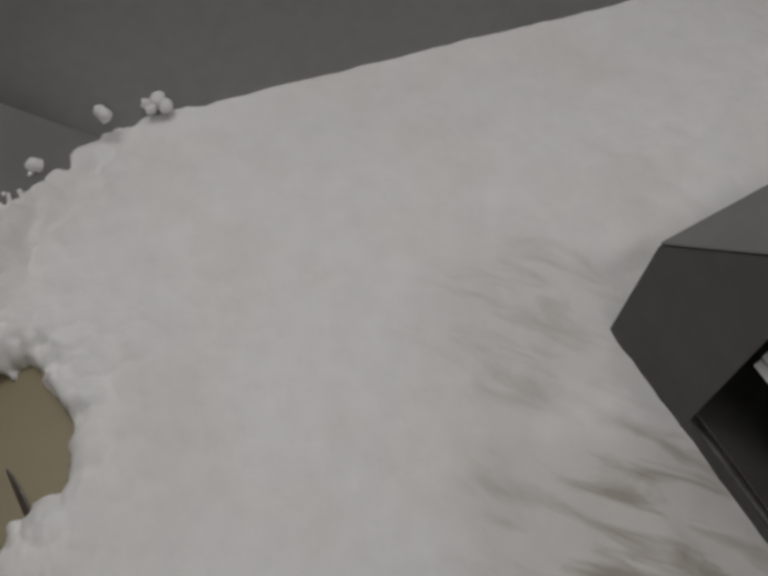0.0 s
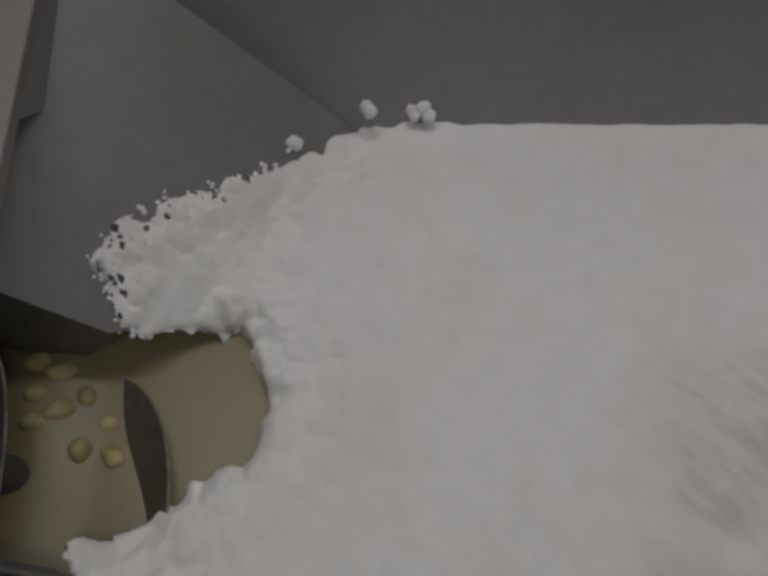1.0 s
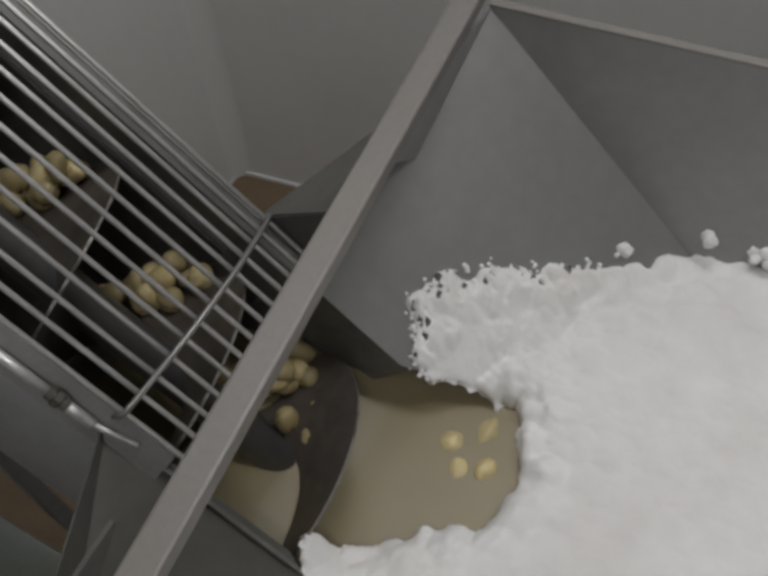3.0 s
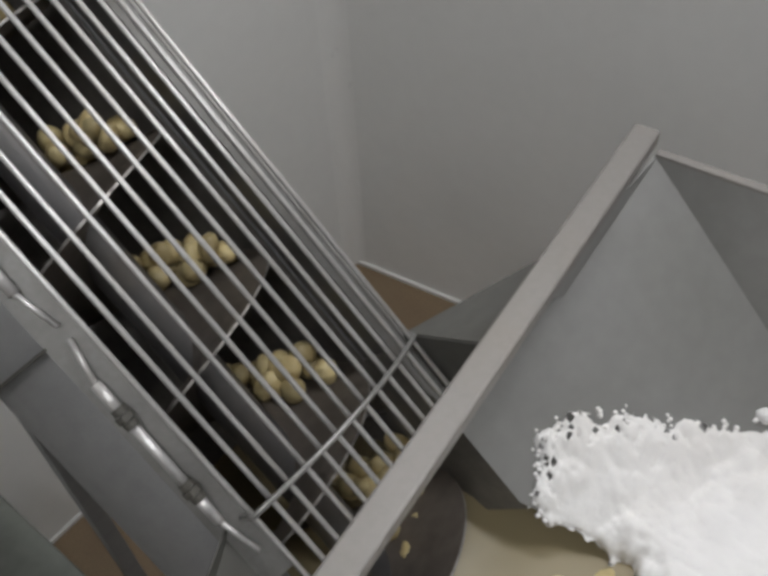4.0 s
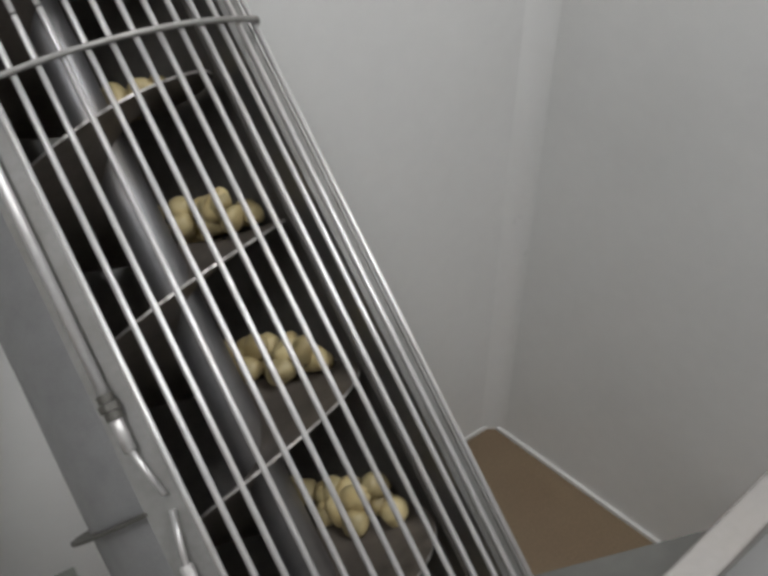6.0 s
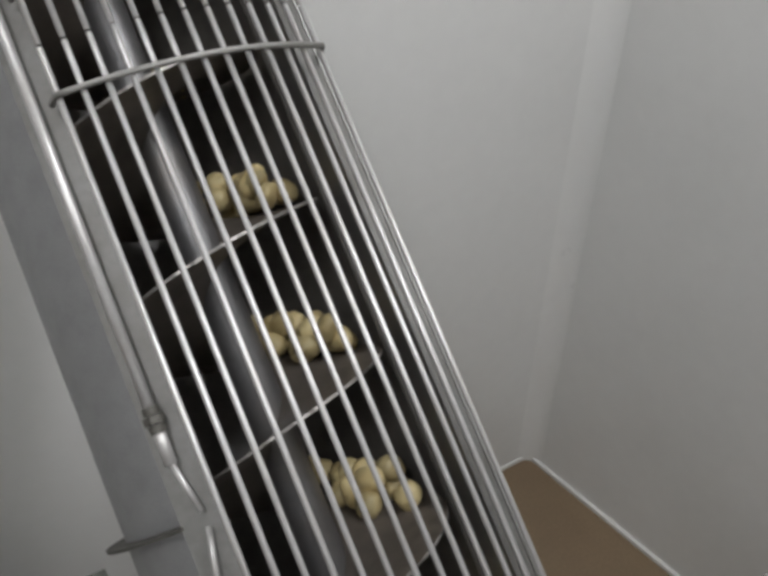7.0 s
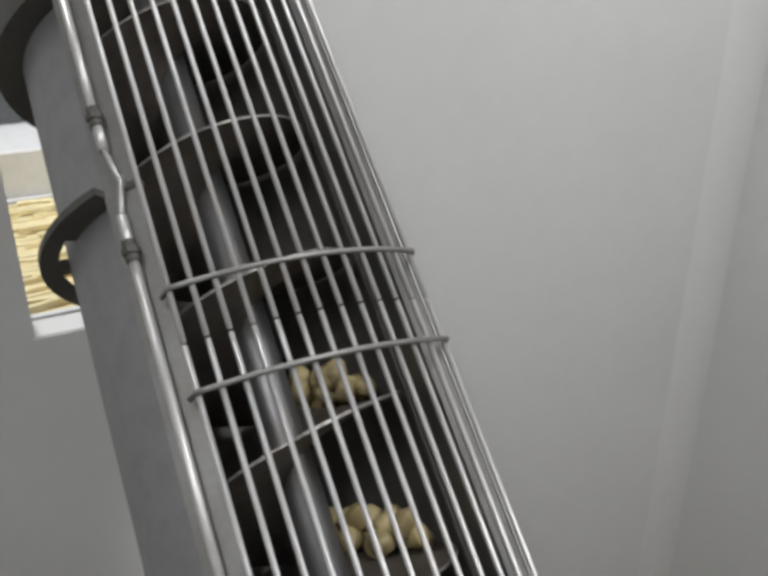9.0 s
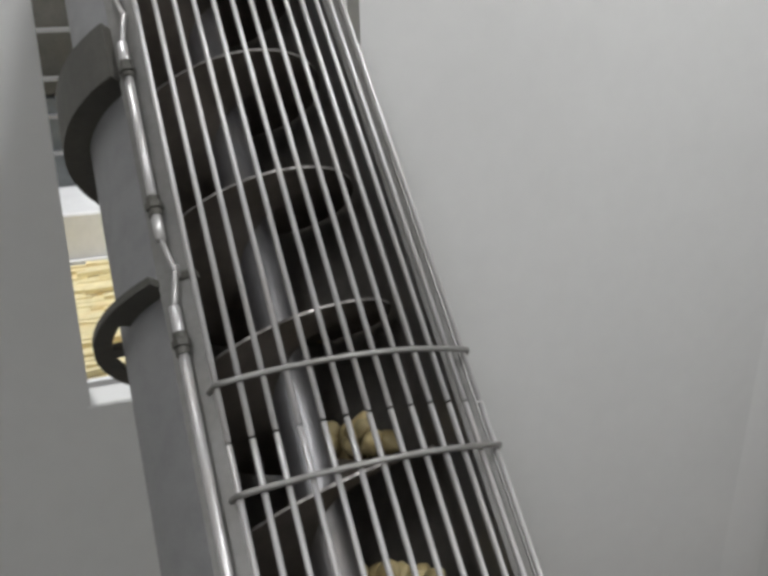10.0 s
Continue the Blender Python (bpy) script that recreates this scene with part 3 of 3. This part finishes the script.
def edge_wobbled(x, y):
    d = edge_distance(x, y) + noise.noise((x * 18, y * 18, 9.0)) * 0.016 + noise.noise((x * 45, y * 45, 5.0)) * 0.007
    # pits where the froth thins out on the plate
    thin = max(0.0, min(1.0, (side_z(x, y) - WATER_Z - 0.11) / 0.05)) * max(0.0, 1 - max(0.0, d) / 0.13)
    if x < -0.1:
        d = min(d, (WATER_Z + 0.13 - side_z(-x, y)) * 0.8)
    d += (puff(x, y) - 0.5) * 0.022
    return d - (thin * 0.26 * max(0.0, noise.noise((x * 85, y * 85, 3.0)) - 0.28) if x > 0.2 else 0.0)


def puff(x, y):
    """Round cauliflower domes of the foam, two sizes."""
    a = noise.voronoi(Vector((x * 17, y * 17, 0.0)))[0][0]
    b = noise.voronoi(Vector((x * 41, y * 41, 3.0)))[0][0]
    return max(0.0, 1 - 1.5 * a * a) * 0.72 + max(0.0, 1 - 1.5 * b * b) * 0.28


def foam_height(x, y, d):
    lump = noise.noise((x * 8, y * 8, 0.3)) * 0.45 + (puff(x, y) - 0.6) * 0.75
    swell = noise.noise((x * 2.1, y * 2.1, 7.7))
    dents = max(0.0, min(1.0, (-2.0 - y) / 0.3)) * max(0.0, min(1.0, (0.62 - x) / 0.25))
    streak = dents * (noise.noise((x * 4 + y * 3, y * 11 - x * 6, 2.2)) + 0.5 * noise.noise((x * 9 + y * 7, y * 25 - x * 14, 6.2)))
    k = min(1.0, max(0.0, d) / 0.09)
    round_off = math.sqrt(max(0.0, 1 - (1 - k) ** 2))
    near = max(0.0, 1 - d / 0.25)
    bed = max(FOAM_Z, side_z(x, y))
    on_plate = min(1.0, max(0.0, (bed - FOAM_Z) / 0.06))
    thick = (0.06 + 0.02 * swell - 0.021 * max(0.0, min(1.0, (x - 0.6) / 0.25))) * (1 - on_plate) + (0.022 + 0.02 * swell) * on_plate
    level = bed + round_off * max(0.012, thick + lump * (0.012 + 0.042 * near)) + 0.018 * streak * round_off
    return max(level, (FOAM_Z + 0.048 + 0.022 * swell + 0.018 * streak + lump * 0.012 - 0.021 * max(0.0, min(1.0, (x - 0.6) / 0.25))) * (1 if d > 0.14 else 0))


def foam():
    bm = bmesh.new()
    xs = [-1.16 + 0.01 * i for i in range(136)] + [0.2 + 0.005 * i for i in range(84)] + [0.62 + 0.01 * i for i in range(50)]
    ys = [-1.08 - 0.005 * j for j in range(84)] + [-1.5 - 0.01 * j for j in range(38)] + [-1.88 - 0.022 * j for j in range(110)]
    cells = {}
    for j, y in enumerate(ys):
        for i, x in enumerate(xs):
            d = edge_wobbled(x, y)
            if abs(x) > RIM_X - FLARE * (y - END_Y) - LEAN * (RIM_Z - WATER_Z - 0.06) + 0.012:
                continue
            if x < -0.1 and side_z(-x, y) > WATER_Z + 0.2:
                continue
            if d > 0:
                cells[i, j] = bm.verts.new((x, y, foam_height(x, y, d)))
            elif d > -0.024:
                gx = (edge_wobbled(x + 0.004, y) - edge_wobbled(x - 0.004, y)) / 0.008
                gy = (edge_wobbled(x, y + 0.004) - edge_wobbled(x, y - 0.004)) / 0.008
                k = -d / max(0.5, gx * gx + gy * gy)
                x2, y2 = x + gx * k, y + gy * k
                cells[i, j] = bm.verts.new((x2, y2, max(WATER_Z, side_z(x2, y2)) - 0.006))
    for (i, j) in list(cells):
        q = [cells.get(k) for k in ((i, j), (i, j + 1), (i + 1, j + 1), (i + 1, j))]
        if all(q):
            bm.faces.new(q)
    ob = tagged(link("foam", bm, FOAM, None, "", True), "thick white starch foam floating on the water", "foam", "", "stuff")
    return ob


def blob(bm, c, r, seed, flat=1.0, rough=0.35):
    ret = bmesh.ops.create_icosphere(bm, subdivisions=2, radius=1.0)
    for v in ret["verts"]:
        k = 1 + rough * noise.noise(Vector(v.co) * 1.7 + Vector((seed * 3.1, seed, 0)))
        v.co = Vector(c) + Vector((v.co.x * r * k, v.co.y * r * k, v.co.z * r * k * flat))


def foam_lumps():
    """Loose tufts of foam that cling to the plates, and froth along the thin edge."""
    for x, y, z, r, n in ((0.775, -1.505, 2.885, 0.028, 3), (0.895, -1.69, 2.892, 0.024, 3), (0.905, -1.805, 2.886, 0.028, 4)):
        bm = bmesh.new()
        for k in range(n):
            blob(bm, (x + random.uniform(-1, 1) * r * 0.9, y + random.uniform(-1, 1) * r * 0.9, z + random.uniform(-0.5, 0.8) * r), r * random.uniform(0.5, 0.85), k + r * 90)
        tagged(link("foam_tuft", bm, FOAM, None, "", True), "small white tuft of foam clinging to the steel", "foam", "foam tufts")
    bm = bmesh.new()
    rng = random.Random(4)
    for k in range(110):
        u = rng.random()
        seg = EDGE_LINE[11:19]
        s = u * (len(seg) - 1.001)
        i = int(s)
        f = s - i
        x = seg[i][0] + (seg[i + 1][0] - seg[i][0]) * f + rng.gauss(0.006, 0.010)
        y = seg[i][1] + (seg[i + 1][1] - seg[i][1]) * f + rng.gauss(-0.006, 0.010)
        r = rng.uniform(0.003, 0.007)
        blob(bm, (x, y, max(WATER_Z, side_z(x, y)) + r * 0.3), r, k, 0.8, 0.2)
    tagged(link("froth", bm, FOAM, None, "", True), "loose white bubbles along the foam edge", "foam", "", "stuff")


# ---- potatoes ----
def potato_mesh(k):
    rng = random.Random(100 + k)
    bm = bmesh.new()
    bmesh.ops.create_icosphere(bm, subdivisions=3, radius=1.0)
    a, b, c = rng.uniform(0.028, 0.042), rng.uniform(0.022, 0.031), rng.uniform(0.021, 0.029)
    for v in bm.verts:
        n = 1 + 0.16 * noise.noise(Vector(v.co) * 1.3 + Vector((k * 5.0, 1, 2))) + 0.05 * noise.noise(Vector(v.co) * 4 + Vector((k, 7, k)))
        v.co = Vector((v.co.x * a * n, v.co.y * b * n, v.co.z * c * n))
    me = bpy.data.meshes.new("potato")
    bm.to_mesh(me)
    bm.free()
    me.materials.append(POTATO)
    me.polygons.foreach_set("use_smooth", [True] * len(me.polygons))
    return me


def blade_y(crest, x, z):
    """Where the blade with this crest passes the point (x, z) of the trough."""
    return crest + PITCH * math.atan2(x - AXIS_X, z - AXIS_Z) / (2 * math.pi)


def pile_spots(rng, crest, count):
    """Places of potatoes that lie against the blade in the right-hand side of the trough."""
    spots, first = [], 72 if count > 12 else 94
    for reach, n, layer in ((0.203, 6, 0.031), (0.150, 4, 0.034), (0.18, 5, 0.072), (0.14, 3, 0.07)):
        for i in range(n):
            a = radians(first + (i + 0.5) * (164 - first) / n + rng.uniform(-7, 7))
            d = reach + rng.uniform(-0.024, 0.022)
            x, z = AXIS_X + d * math.sin(a), AXIS_Z + d * math.cos(a)
            spots.append(Vector((x, blade_y(crest, x, z) + layer + rng.uniform(-0.006, 0.012), z)))
    spots = spots[:count]
    return spots


def settled(p, crest, up):
    """Where a potato lies once its blade has climbed this far: high in the trough the piles sink towards the bottom."""
    k = max(0.0, min(1.0, (crest + up + 0.17) / 0.2))
    k = k * k * (3 - 2 * k)
    low = AXIS_Z - math.sqrt(0.245 ** 2 - min(0.238, abs(p.x - AXIS_X)) ** 2)
    z = max(p.z - 0.085 * k - 0.08 * max(0.0, min(1.0, (crest + up - 0.14) / 0.1)), min(p.z, low))
    return Vector((p.x, p.y + up + blade_y(0, p.x, z) - blade_y(0, p.x, p.z), z))


def potatoes():
    rng = random.Random(11)
    meshes = [potato_mesh(k) for k in range(9)]
    moving, lifted = [], []
    # crest of each blade turn at the start, and how many potatoes it carries
    for turn, count in ((-4, 14), (-3, 17), (-2, 18), (-1, 18), (0, 16), (1, 9)):
        for p in pile_spots(rng, Y_START + PITCH * turn, count):
            ob = tagged(new("potato", rng.choice(meshes)), "peeled yellow potato lying on the screw blade", "potato", "potatoes on the screw")
            spin = Euler([rng.uniform(0, 6.28) for _ in range(3)]).to_matrix().to_4x4()
            moving.append((ob, p, spin, Y_START + PITCH * turn))
    # bobbing in the water that the blade lifts
    for x, y in ((0.197, -0.985), (0.11, -0.995), (0.096, -1.095), (0.035, -1.05), (0.15, -1.035), (0.215, -0.94), (0.14, -0.945), (0.03, -1.115), (0.075, -0.955)):
        ob = tagged(new("potato", rng.choice(meshes)), "peeled yellow potato lifted out of the brown water", "potato", "potatoes on the screw")
        spin = Euler([rng.uniform(0, 6.28) for _ in range(3)]).to_matrix().to_4x4()
        lifted.append((ob, CONV.inverted() @ Vector((x, y, pocket_level(y) - 0.015)) - Vector((0, 0.199, 0)), spin))
    # afloat in the open water
    afloat = []
    for x, y in ((0.188, -1.335), (0.238, -1.392), (0.125, -1.368), (0.158, -1.432)):
        ob = tagged(new("potato", rng.choice(meshes)), "peeled yellow potato floating in the brown water", "potato", "floating potatoes")
        afloat.append((ob, Vector((x, y, WATER_Z - 0.013 + rng.uniform(-0.004, 0.003))), rng.uniform(0, 360)))
    return moving, lifted, afloat


# ---- seen through the wall opening ----
def strip_belt():
    root = tagged(new("belt_conveyor"), "white belt conveyor loaded with cut potato strips", "conveyor")
    root.matrix_basis = pose(0, 0, 0)
    x0, x1, y0, y1, z = -1.15, 0.45, 1.90, 3.25, BELT_Z
    bm = bmesh.new()
    box(bm, x0, x1, y0, y1, z - 0.05, z)
    part("belt", bevelled(bm, 0.008), WHITE, root)
    for y in (y0 - 0.03, y1):
        bm = bmesh.new()
        box(bm, x0, x1, y, y + 0.03, z - 0.10, z + 0.05)
        part("side_rail", bevelled(bm, 0.005), WHITE, root, "white plastic side rail")
    for x in (x0 + 0.1, x1 - 0.1):
        for y in (y0 + 0.1, y1 - 0.1):
            bm = bmesh.new()
            box(bm, x - 0.03, x + 0.03, y - 0.03, y + 0.03, 0, z - 0.05)
            part("leg", bm, STEEL, root)
    rng = random.Random(5)
    bm = bmesh.new()
    box(bm, x0 + 0.02, x1 - 0.02, y0 + 0.02, y1 - 0.02, z + 0.001, z + 0.034)
    for k in range(620):
        cx, cy = rng.uniform(x0 + 0.1, x1 - 0.1), rng.uniform(y0 + 0.05, y1 - 0.03)
        heap = 0.5 + 0.5 * noise.noise((cx * 5, cy * 7, 1.0))
        m = pose(cx, cy, z + 0.012 + rng.uniform(0.0, 0.06) * heap, rng.uniform(-8, 8), rng.uniform(-3, 3), rng.gauss(0, 6))
        h = rng.uniform(0.05, 0.13)
        box(bm, -h, h, -0.015, 0.015, -0.011, 0.011, m)
    tagged(link("potato_strips", bm, CUT), "yellow cut potato strips on the belt", "food", "", "stuff")
    return root


def dark_filler_box():
    # box, lid and hatch are added to darken the area under the conveyor
    root = tagged(new("dark_filler_box"), "added grey green box that fills the dark area under the conveyor", "tank")
    root.matrix_basis = pose(-0.98, -0.1, 0)
    bm = bmesh.new()
    box(bm, -0.62, 0.6, -0.85, 1.0, 0, 1.5)
    part("body", bevelled(bm, 0.015), GREEN, root)
    bm = bmesh.new()
    box(bm, -0.65, 0.63, -0.88, 1.03, 1.5, 1.53)
    part("lid", bevelled(bm, 0.008), GREEN, root)
    bm = bmesh.new()
    box(bm, 0.2, 0.5, -0.7, -0.3, 1.53, 1.545)
    part("hatch", bevelled(bm, 0.005), IRON, root, "dark hatch cover of the added box")
    return root


def far_machine():
    root = tagged(new("machine"), "dark grey machine frame with a white cover beyond the opening", "machine")
    root.matrix_basis = pose(-0.55, 3.85, 0)
    bm = bmesh.new()
    box(bm, -0.6, 0.7, 0.0, 0.8, 0, 4.05)
    part("body", bevelled(bm, 0.02), GREY, root)
    bm = bmesh.new()
    box(bm, -0.6, 0.7, -0.56, 0.01, BELT_Z - 0.1, 3.56)
    part("cover", bevelled(bm, 0.015), WHITE, root, "white plastic cover")
    for z in (3.75, 3.95, 4.15, 4.4):
        bm = bmesh.new()
        box(bm, -0.6, 0.7, -0.06, 0.0, z, z + 0.02)
        part("rail", bm, STEEL, root)
    bm = bmesh.new()
    box(bm, -0.6, 0.7, 0.05, 0.75, 4.05, 5.2)
    part("hood", bevelled(bm, 0.02), IRON, root, "dark hood")
    return root


BELT_Z = 3.27
room()
opening_sill()
for x, y in LAMPS:
    ceiling_light(x, y)
ceiling_light(-0.6, 3.0, ROOM_TOP - 0.02, 95)
conveyor, screw = screw_conveyor()
hopper()
chute()
water()
foam()
foam_lumps()
riding, lifted, floating = potatoes()
strip_belt()
far_machine()
dark_filler_box()


def motions():
    # the screw turns; its crests climb along the axis
    rows = []
    for t, up in CLIMB:
        rows.append((t, Matrix.Translation((AXIS_X, 0, AXIS_Z)) @ pose(0, 0, 0, 0, -360 * up / PITCH, 0)))
    walk(screw, rows)
    # potatoes ride up with their blade
    for ob, p, spin, crest in riding:
        walk(ob, [(t, CONV @ Matrix.Translation(settled(p, crest, up)) @ spin) for t, up in CLIMB])
    # those in the lifted water float until their blade takes them up
    for ob, p, spin in lifted:
        rows = []
        for t, up in CLIMB:
            q = CONV @ (p + Vector((0, up, 0)))
            q.z = max(q.z, pocket_level(q.y) - 0.015)
            rows.append((t, Matrix.Translation(q) @ spin))
        walk(ob, rows)
    # floating ones drift slowly to the screw
    for k, (ob, p, turn) in enumerate(floating):
        drift = Vector((0.012 * math.sin(k), 0.006 * math.cos(2 * k), 0))
        rise = {0.0: -0.03, 1.5: -0.025}
        walk(ob, [(t, Matrix.Translation(p + drift * (t - 2.0) + Vector((0, 0, rise.get(t, 0.0) if k < 4 else 0.0))) @ pose(0, 0, 0, 4 * math.sin(t + k), 0, turn + 3 * t)) for t in (0.0, 1.5, 2.0, 5.0, 10.0)])


motions()
